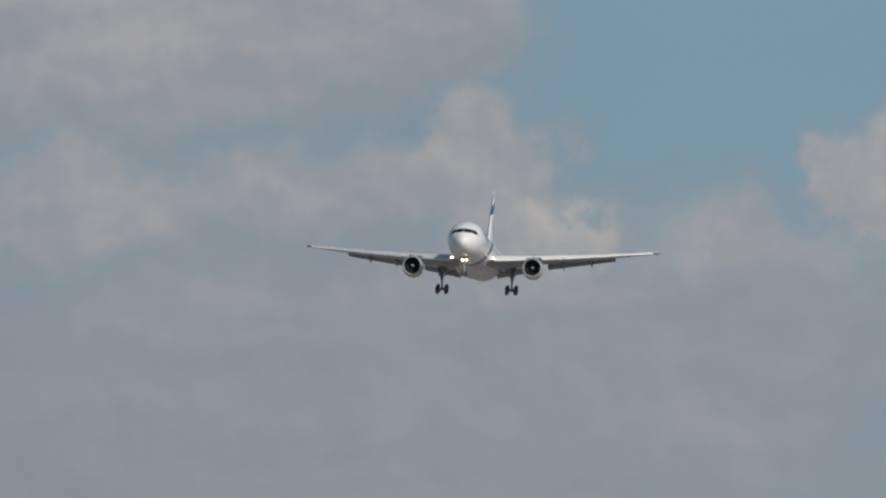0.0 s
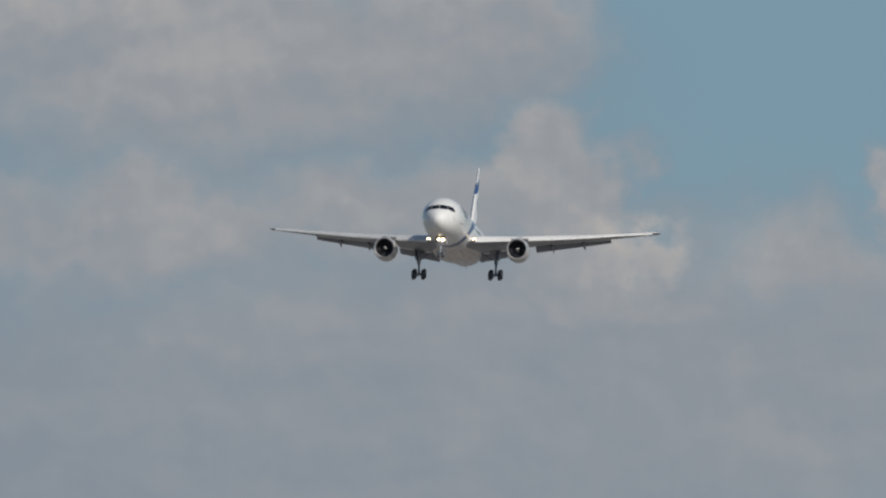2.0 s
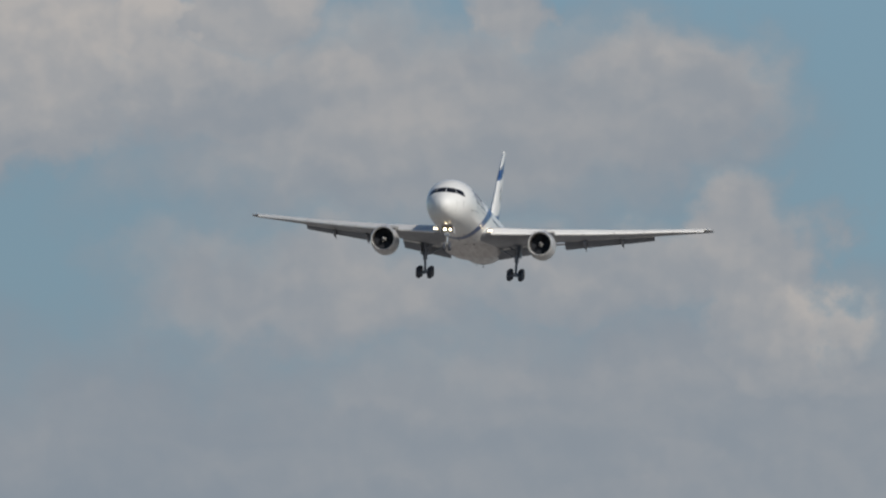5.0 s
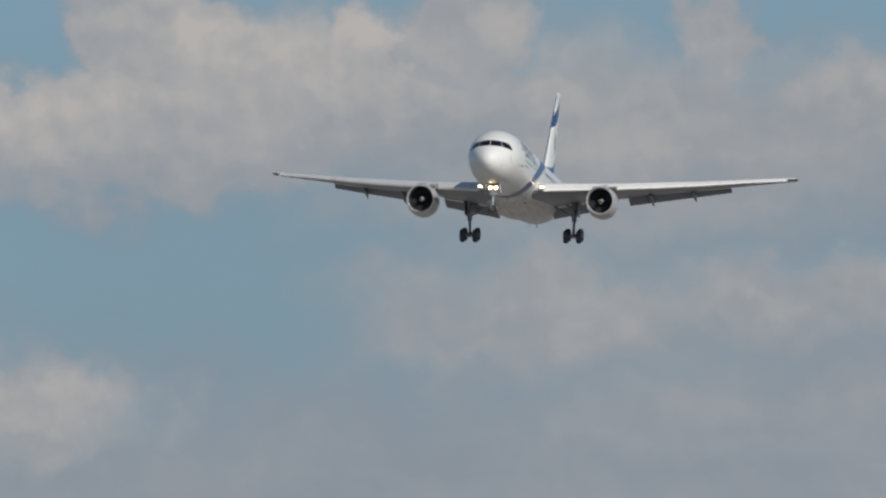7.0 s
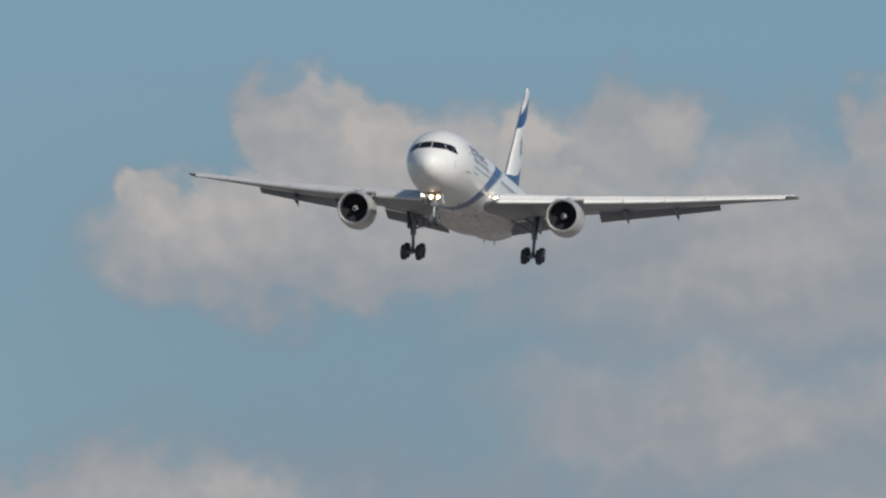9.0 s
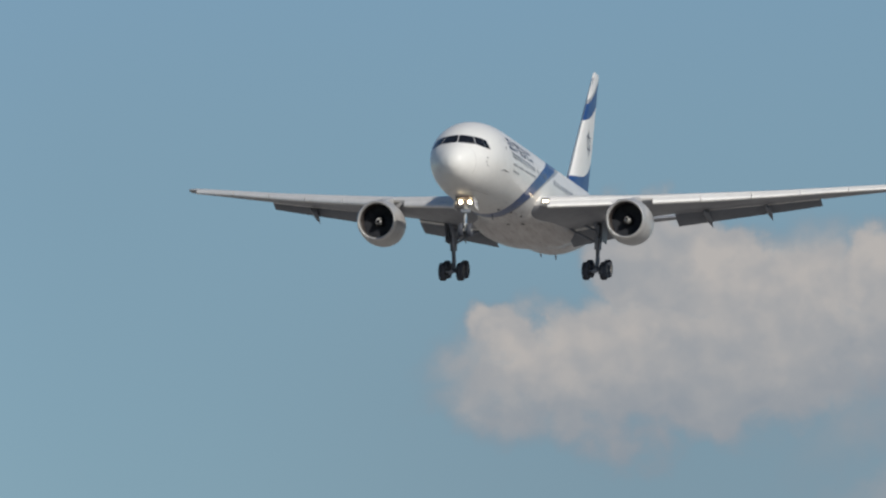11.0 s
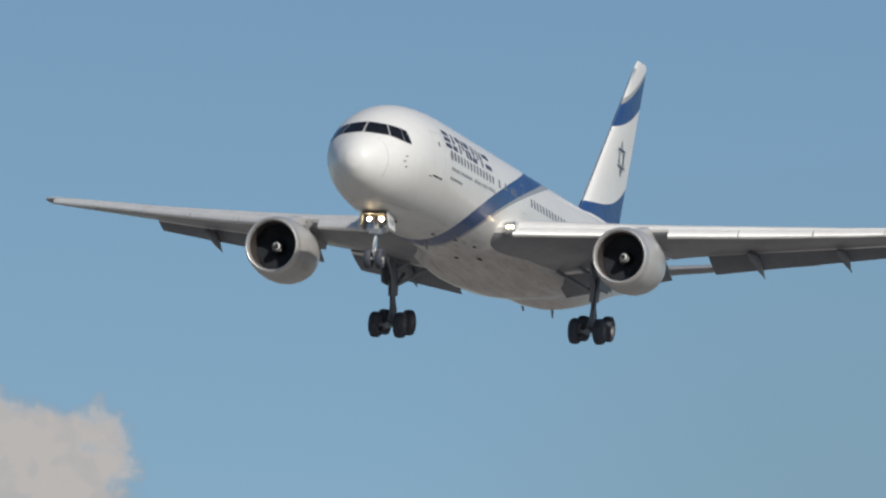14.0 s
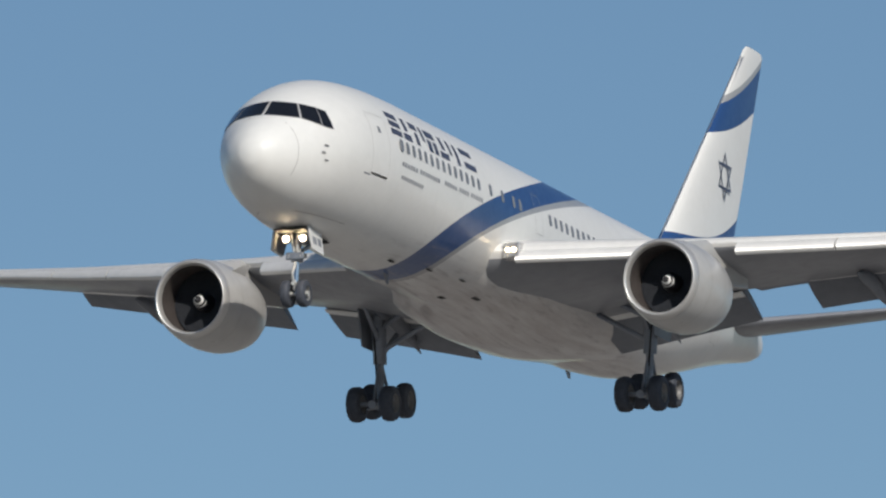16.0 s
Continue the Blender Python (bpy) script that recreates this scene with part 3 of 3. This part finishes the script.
def make_belly():
    """Fairing under the wing's centre section."""
    table = [(14.5, 2.55, -2.76), (17.5, 2.62, -2.86), (20, 2.80, -2.98), (22, 2.92, -3.10), (24, 2.98, -3.25), (27, 2.90, -3.17),
             (29.5, 2.6, -2.92), (31.5, 2.4, -2.70), (33.0, 2.2, -2.55)]
    rings = []
    for k in range(38):
        x = 14.5 + 18.5 * k / 37
        half, floor_z = smooth_lerp(table, x)
        u = min(1, max(0, (x - 16.5) / 4.8))
        v = min(1, max(0, (33.0 - x) / 4.0))
        w = u * u * (3 - 2 * u) * v * v * (3 - 2 * v)
        ring = []
        for i in range(33):
            a = -39 - 102 * i / 32
            b = math.pi * i / 32
            c, d = math.cos(b), math.sin(b)
            full = Vector((-x, half * math.copysign(abs(c) ** 0.85, c), -1.78 + (floor_z + 1.78) * d ** 0.85))
            ring.append(hull_point(-x, a, -0.05).lerp(full, w))
        ring += [Vector((-x, ring[-1].y * 0.93, ring[-1].z + 0.25)), Vector((-x, ring[0].y * 0.93, ring[0].z + 0.25))]
        rings.append(ring)
    part("belly_fairing", loft(rings), HULL, air, "dusty pale underbelly fairing")
    # near-black sheets painted as the shade inside the wheel wells, and small belly fittings
    for side in (1, -1):
        part("wheel_bay_shade", plate([(-23.6, side * 2.7, -1.9), (-26.9, side * 2.7, -1.95), (-26.6, side * 4.6, -1.62), (-24.0, side * 4.6, -1.58)],
                                0.06, (0, 0, -1)), DARK, air, "near-black sheet, painted shade of an open wheel bay")
    for x, y, h in ((-29.9, 0.0, 0.16), (-12.2, 0.3, 0.30), (-35.0, 0.0, 0.3)):
        z = hull_point(x, -90).z - (0.25 if -31 < x < -16 else 0.0)
        part("belly_antenna", plate([(x, y - 0.02, z + 0.05), (x - 0.4, y - 0.02, z + 0.05), (x - 0.42, y - 0.02, z - h), (x - 0.25, y - 0.02, z - h)], 0.04, (0, 1, 0)), WING_GREY, air)
    for x, y in ((-11.0, 0.9), (-13.6, 1.2), (-16.2, 1.35), (-18.2, 1.1), (-16.9, 0.4)):
        z = on_belly(x, y)
        part("vent", plate([(x, y - 0.09, z), (x - 0.42, y - 0.07, z), (x - 0.42, y + 0.07, z), (x, y + 0.09, z)], 0.02, (0, 0, -1)), DARK, air)
    part("beacon", turned([(0.12, 0.01), (0.08, 0.08), (0.0, 0.12), (-0.02, 0.12)], 12, True), CHALK, air, at=pose(-11.5, 0, 2.50, 0, -90, 0))


def on_belly(x, y):
    top, low, half = smooth_lerp(HULL_TABLE, NOSE - x)
    mid = low + (top - low) * 0.52
    z = mid - (mid - low) * math.sqrt(max(0, 1 - (y / half) ** 2)) + 0.005
    return z - (0.10 if x < -17.5 else 0)


make_belly()


# ---- tail ----
def flat_wing(stations, side, axis, n=12):
    """A lofted tail surface: (span, leading x, chord, height, thickness)."""
    rings = []
    for y, lx, chord, z, thick in stations:
        ring = []
        for u, w in foil(n):
            t = w * thick * chord
            ring.append(Vector((lx - u * chord, side * y, z + t + 0.11 * u * chord)) if axis == "z" else Vector((lx - u * chord, t, y)))
        rings.append(ring)
    return loft(rings)


fin = part("fin", flat_wing([(2.0, -38.0, 7.6, 0, 0.10), (2.7, -38.7, 7.1, 0, 0.10), (6.0, -42.05, 5.1, 0, 0.095), (10.2, -46.3, 2.45, 0, 0.09),
                             (10.95, -47.06, 1.96, 0, 0.08), (11.12, -47.34, 1.55, 0, 0.06)], 1, "y"), FIN, air, "white tail fin with blue bands")
part("fin_leading_edge", loft([[Vector((x + 0.03, 0, z)), Vector((x - 0.16, 0.075, z)), Vector((x - 0.3, 0.03, z)), Vector((x - 0.3, -0.03, z)), Vector((x - 0.16, -0.075, z))]
                               for x, z in ((-38.7, 2.7), (-42.3, 6.25), (-46.75, 10.65))]), METAL, fin, "bare metal leading edge")
for s in (1, -1):
    part("tailplane", flat_wing([(0.5, -40.6, 6.2, 0.12, 0.09), (1.2, -41.1, 5.8, 0.22, 0.09), (9.0, -46.3, 2.1, 1.60, 0.08), (9.3, -46.8, 1.5, 1.66, 0.06)], s, "z"),
         WING_GREY, air, "light grey tailplane")


def make_star():
    """The six-pointed outline emblem, two crossed triangles of bars, on each side of the fin."""
    cx, cz, r, w = -44.72, 6.03, 0.90, 0.11
    for side in (1, -1):
        for start in (90, 270):
            pts = [(cx + 0.88 * r * math.cos(radians(start + 120 * k)), cz + r * math.sin(radians(start + 120 * k))) for k in range(3)]
            inn = [(cx + (x - cx) * (1 - 2 * w), cz + (z - cz) * (1 - 2 * w)) for x, z in pts]
            bm = bmesh.new()
            y = side * (fin_half(cx, cz) + (0.012 if start == 90 else 0.016))
            a = [bm.verts.new((x, y, z)) for x, z in pts]
            b = [bm.verts.new((x, y, z)) for x, z in inn]
            for k in range(3):
                bm.faces.new((a[k], a[(k + 1) % 3], b[(k + 1) % 3], b[k]))
            part("emblem", bm, NAVY, fin, "navy six-pointed outline emblem", smooth=False)


def fin_half(x, z):
    lx, chord = lerp([(2.7, -38.7, 7.1), (6.0, -42.05, 5.1), (10.2, -46.3, 2.45)], z)
    u = (lx - x) / chord
    return 0.10 * chord * (1.4845 * math.sqrt(u) - 0.63 * u - 1.758 * u**2 + 1.4215 * u**3 - 0.5075 * u**4)


make_star()


# ---- engines ----
ROTORS = []
FAN_X = -1.18


def make_engine(side):
    cy, cz = side * 8.0, -2.63
    at = pose(-16.45, cy, cz, 0, 1.5, 0)

    def shaped(profile, squash=1.0):
        bm = turned(profile, 40)
        for v in bm.verts:
            if v.co.z < 0:
                v.co.z *= squash + 0.05 * min(1, max(0, (-v.co.x - 0.3) / 1.5))
        return bm
    cowl = part("nacelle", shaped([(-0.28, 1.285), (-0.6, 1.335), (-1.2, 1.39), (-1.9, 1.40), (-2.7, 1.36), (-3.4, 1.25), (-3.95, 1.12), (-3.97, 1.07), (-3.5, 1.08), (-2.6, 1.05)], 1.03),
                NACELLE, air, "pale grey engine nacelle", at=at)
    for x in (-1.15, -2.55):
        part("cowl_seam", shaped([(x, 1.392 if x > -2 else 1.372), (x - 0.03, 1.394 if x > -2 else 1.370)], 1.03), SEAM, cowl)
    part("inlet_lip", shaped([(-0.30, 1.283), (-0.14, 1.255), (-0.04, 1.21), (0.0, 1.16), (-0.03, 1.115), (-0.12, 1.085), (-0.26, 1.065)], 1.03), LIP, cowl, "polished metal inlet lip")
    part("inlet_duct", shaped([(-0.26, 1.065), (-0.6, 1.06), (-1.1, 1.09), (-1.5, 1.10), (-1.6, 1.10)], 1.02), LINER, cowl, "dark brownish inlet lining")
    part("core_cowl", turned([(-2.4, 1.02), (-3.4, 0.90), (-4.3, 0.78), (-5.2, 0.62), (-5.22, 0.55), (-4.9, 0.52)], 32), STRUT, cowl, "dark metal core cowl")
    part("exhaust_plug", turned([(-4.6, 0.42), (-5.2, 0.36), (-5.7, 0.22), (-6.0, 0.04)], 24, True), STRUT, cowl)
    part("bulkhead", turned([(-1.62, 1.12), (-1.63, 0.3)], 32), DARK, cowl)
    # fan: a disc pleated into 38 twisted blades
    bm = bmesh.new()
    rows = []
    for j in range(5):
        r = 0.28 + 0.80 * j / 4
        rows.append([bm.verts.new(((-0.232 if k % 2 else -0.248), r * math.cos(math.pi * k / 38 + 0.10 * j), r * math.sin(math.pi * k / 38 + 0.10 * j))) for k in range(76)])
    for c, d in zip(rows, rows[1:]):
        for k in range(76):
            bm.faces.new((c[k], c[(k + 1) % 76], d[(k + 1) % 76], d[k]))
    fan_at = pose(FAN_X, 0, 0)
    fan = part("fan", bm, BLADE, cowl, "dark spinning fan", at=fan_at)
    cone = part("spinner", turned([(0.62, 0.012), (0.58, 0.07), (0.46, 0.14), (0.26, 0.22), (0.0, 0.30), (-0.3, 0.31)], 32, True), SPIN, cowl, "black spinner with white swirl", at=fan_at)
    # white ring and comma painted on the spinner
    def skin(x):
        return lerp([(0.0, 0.30), (0.26, 0.22), (0.46, 0.14), (0.58, 0.07), (0.62, 0.012)], x)[0] + 0.006

    rings = []
    for k in range(49):
        a = radians(600 * k / 48)
        x0 = 0.55 - 0.27 * k / 48
        wide = 0.055 * (1 - 0.6 * (k / 48) ** 2)
        rings.append([Vector((x + 0.004, skin(x) * math.cos(a), skin(x) * math.sin(a))) for x in (x0 + wide, x0, x0 - wide)])
    swirl = part("swirl", loft(rings, False, False), CHALK, cowl, "white painted swirl", at=fan_at)
    ROTORS.extend([(fan, side), (cone, side), (swirl, side)])
    # strake and pylon
    rings = []
    for x, w, zt, zb in ((-17.5, 0.05, cz + 1.40, cz + 1.30), (-18.6, 0.16, cz + 1.52, cz + 1.25), (-20.4, 0.28, -0.75, cz + 1.0),
                         (-22.5, 0.26, -0.95, cz + 0.75), (-24.8, 0.10, -1.05, cz + 1.05)):
        rings.append([Vector((x, cy + a * w, z)) for a, z in ((-1, zb), (-1, (zt + zb) / 2), (-0.7, zt), (0.7, zt), (1, (zt + zb) / 2), (1, zb))])
    part("pylon", loft(rings), NACELLE, air, "engine pylon")
    part("strake", plate([(-17.6, cy - side * 0.95, cz + 1.0), (-18.7, cy - side * 1.0, cz + 1.02), (-18.6, cy - side * 1.22, cz + 1.32), (-18.1, cy - side * 1.18, cz + 1.28)], 0.02, (0, 0, 1)), NACELLE, air)


for s in (1, -1):
    make_engine(s)


# ---- landing gear ----
def wheel(parent, at, r, w):
    p = [(-w / 2, r * 0.55), (-w / 2, r * 0.80), (-w * 0.42, r * 0.93), (-w * 0.25, r * 0.99), (-w * 0.12, r), (-w * 0.11, r * 0.975), (-w * 0.08, r * 0.975), (-w * 0.07, r),
         (w * 0.07, r), (w * 0.08, r * 0.975), (w * 0.11, r * 0.975), (w * 0.12, r), (w * 0.25, r * 0.99), (w * 0.42, r * 0.93), (w / 2, r * 0.80), (w / 2, r * 0.55)]
    turn = at @ Matrix.Rotation(math.pi / 2, 4, "Z")
    tyre = part("tyre", turned(p, 28), RUBBER, parent, "black rubber tyre", at=turn)
    part("rim", turned([(-w * 0.46, r * 0.57), (-w * 0.40, r * 0.50), (-w * 0.18, r * 0.42), (-w * 0.22, r * 0.15), (-w * 0.3, 0.03), (w * 0.3, 0.03), (w * 0.22, r * 0.15), (w * 0.18, r * 0.42),
                        (w * 0.40, r * 0.50), (w * 0.46, r * 0.57)], 20), RIM, tyre)


def make_main_gear(side):
    top, foot = Vector((-24.9, side * 4.75, -1.5)), Vector((-25.1, side * 4.65, -4.80))
    leg = part("main_gear_leg", tube(top, top.lerp(foot, 0.62), 0.27, 0.22, 16), STRUT, air, "grey main landing gear leg")
    part("oleo", tube(top.lerp(foot, 0.6), foot, 0.125, 0.125, 14), STRUT, leg)
    part("side_brace", tube((-24.9, side * 2.9, -2.2), top.lerp(foot, 0.5), 0.09, 0.08), STRUT, leg)
    part("drag_brace", tube((-27.0, side * 4.6, -1.9), top.lerp(foot, 0.55), 0.10, 0.09), STRUT, leg)
    part("drag_brace", tube((-23.3, side * 4.7, -1.7), top.lerp(foot, 0.42), 0.07, 0.07), STRUT, leg)
    part("torque_link", tube(top.lerp(foot, 0.64) + Vector((-0.18, 0, 0)), top.lerp(foot, 0.80) + Vector((-0.55, 0, 0)), 0.06, 0.05), STRUT, leg)
    part("torque_link", tube(top.lerp(foot, 0.80) + Vector((-0.55, 0, 0)), foot + Vector((-0.15, 0, 0.12)), 0.05, 0.06), STRUT, leg)
    tilt = Matrix.Translation(foot) @ Matrix.Rotation(radians(13), 4, "Y")
    part("bogie_beam", tube((-0.85, 0, 0), (0.85, 0, 0), 0.14, 0.14, 14), STRUT, leg, at=tilt)
    for dx in (-0.71, 0.71):
        part("axle", tube((dx, -0.6, 0), (dx, 0.6, 0), 0.08, 0.08), STRUT, leg, at=tilt)
        for dy in (-0.575, 0.575):
            wheel(leg, tilt @ pose(dx, dy, 0), 0.585, 0.44)
    part("hose", tube(top.lerp(foot, 0.3) + Vector((0.2, side * 0.1, 0)), top.lerp(foot, 0.75) + Vector((0.24, side * 0.05, 0)), 0.03, 0.03, 6), DARK, leg)
    part("retract_jack", tube((-24.3, side * 3.3, -1.7), top.lerp(foot, 0.28), 0.11, 0.08), STRUT, leg)
    part("trunnion", tube((-23.9, side * 4.75, -1.75), (-26.2, side * 4.75, -1.85), 0.19, 0.19, 14), STRUT, leg)
    part("bogie_jack", tube(top.lerp(foot, 0.66) + Vector((0.16, 0, 0)), foot + Vector((0.62, 0, -0.02)), 0.055, 0.05), STRUT, leg)
    part("brake_rod", tube(foot + Vector((-0.7, side * 0.2, -0.05)), foot + Vector((0.7, side * 0.2, -0.33)), 0.035, 0.035, 8), STRUT, leg)
    y = side * 5.15
    part("gear_door", plate([(-24.0, y, -1.35), (-26.1, y, -1.4), (-25.9, y - side * 0.12, -3.05), (-24.3, y - side * 0.12, -3.05)], 0.05, (0, side, 0)), FLAP_GREY, air, "grey main gear door, open")


for s in (1, -1):
    make_main_gear(s)


def make_nose_gear():
    top, foot = Vector((-5.55, 0, -2.4)), Vector((-5.45, 0, -4.72))
    leg = part("nose_gear_leg", tube(top, top.lerp(foot, 0.55), 0.13, 0.12, 14), BRIGHT, air, "pale nose landing gear leg")
    part("oleo", tube(top.lerp(foot, 0.5), foot, 0.075, 0.075, 12), CHROME, leg, "bright piston")
    part("steering_collar", tube(top.lerp(foot, 0.46), top.lerp(foot, 0.56), 0.19, 0.19, 14), STRUT, leg)
    for dy in (-0.24, 0.24):
        part("steering_jack", tube((-5.56, dy, -3.52), (-5.28, dy * 0.6, -3.58), 0.08, 0.08), BRIGHT, leg)
    part("drag_brace", tube((-7.6, 0, -2.6), top.lerp(foot, 0.45), 0.08, 0.07), BRIGHT, leg)
    part("torque_link", tube(top.lerp(foot, 0.58) + Vector((0.14, 0, 0)), top.lerp(foot, 0.76) + Vector((0.36, 0, 0)), 0.05, 0.04), BRIGHT, leg)
    part("torque_link", tube(top.lerp(foot, 0.76) + Vector((0.36, 0, 0)), foot + Vector((0.1, 0, 0.1)), 0.04, 0.05), BRIGHT, leg)
    part("axle", tube(foot + Vector((0, -0.42, 0)), foot + Vector((0, 0.42, 0)), 0.07, 0.07), BRIGHT, leg)
    for dy in (-0.26, 0.26):
        wheel(leg, Matrix.Translation(foot) @ pose(0, dy, 0), 0.43, 0.29)
    for dy in (-0.28, 0.28):
        bm = turned([(0.14, 0.02), (0.13, 0.12), (0.10, 0.135)], 14, True)
        bmesh.ops.scale(bm, vec=(1, 0.60, 0.60), verts=bm.verts)
        bmesh.ops.translate(bm, vec=(-5.30, dy, -3.02), verts=bm.verts)
        shell = turned([(0.10, 0.15), (0.0, 0.16), (-0.16, 0.10), (-0.2, 0.03)], 14, True)
        bmesh.ops.translate(shell, vec=(-5.30, dy, -3.02), verts=shell.verts)
        can = part("taxi_light", shell, STRUT, leg, "round landing light on the nose gear")
        part("bulb", bm, LAMP, can, "glowing lamp")
    part("steering_plate", block((-5.36, -0.30, -3.66), (-5.26, 0.30, -3.44), 0.02), STRUT, leg)
    part("tow_fitting", tube(foot + Vector((0.12, 0, 0.30)), foot + Vector((0.26, 0, 0.30)), 0.09, 0.07), BRIGHT, leg, "bright tow fitting")
    part("uplock_arm", tube((-5.2, 0.12, -2.8), (-5.35, 0.05, -3.4), 0.05, 0.05), BRIGHT, leg)
    part("uplock_arm", tube((-5.2, -0.12, -2.8), (-5.35, -0.05, -3.4), 0.05, 0.05), BRIGHT, leg)
    part("light_bar", tube((-5.42, -0.3, -3.02), (-5.42, 0.3, -3.02), 0.04, 0.04), BRIGHT, leg)
    # flat sheet with no recess: the shade inside the bay is its black colour
    part("wheel_bay_shade", plate([(-4.7, -0.5, -2.78), (-6.9, -0.5, -2.86), (-6.9, 0.5, -2.86), (-4.7, 0.5, -2.78)], 0.05, (0, 0, -1)), DARK, air, "near-black sheet, painted shade of the open nose wheel bay")
    for side in (1, -1):
        y = side * 0.55
        door = part("gear_door", plate([(-4.9, y, -2.70), (-6.0, y, -2.78), (-5.95, y + side * 0.12, -3.45), (-5.0, y + side * 0.12, -3.40)], 0.04, (0, side, 0)), WHITE_PAINT, air, "white nose gear door, open")
        # added dark plate: shade on the door's inner face, put in as colour
        part("door_inner_shade", plate([(-4.93, y - side * 0.03, -2.74), (-5.97, y - side * 0.03, -2.82), (-5.92, y + side * 0.085, -3.42), (-5.03, y + side * 0.085, -3.37)], 0.02, (0, -side, 0)), FLAP_GREY, door, "added dark plate, painted shade on the inner face of the door")
        for k in range(2):
            x = -5.12 - 0.42 * k
            part("marking", plate([(x, y + side * 0.085, -2.98), (x - 0.28, y + side * 0.085, -2.99), (x - 0.28, y + side * 0.125, -3.22), (x, y + side * 0.125, -3.21)], 0.012, (0, side, 0)), PRINT, door)


make_nose_gear()


# ---- flight ----
START, SPEED, GAIN, GLIDE = Vector((-115.54, 1507.70, 131.14)), 73.146, 0.0847, radians(3.0)


def motions():
    rows = []
    for t, crab, pitch, bank in AIR_ROWS:
        s = SPEED * t + 0.5 * GAIN * t * t
        p = START + Vector((0, -s * math.cos(GLIDE), -s * math.sin(GLIDE)))
        rows.append((t, pose(p.x, p.y, p.z, bank, -pitch, -90 + crab)))
    walk(air, rows)
    for ob, side in ROTORS:
        walk(ob, [(0.1 * k, pose(FAN_X, 0, 0) @ Matrix.Rotation(radians(73 * k + 40 * side), 4, "X")) for k in range(161)])


motions()
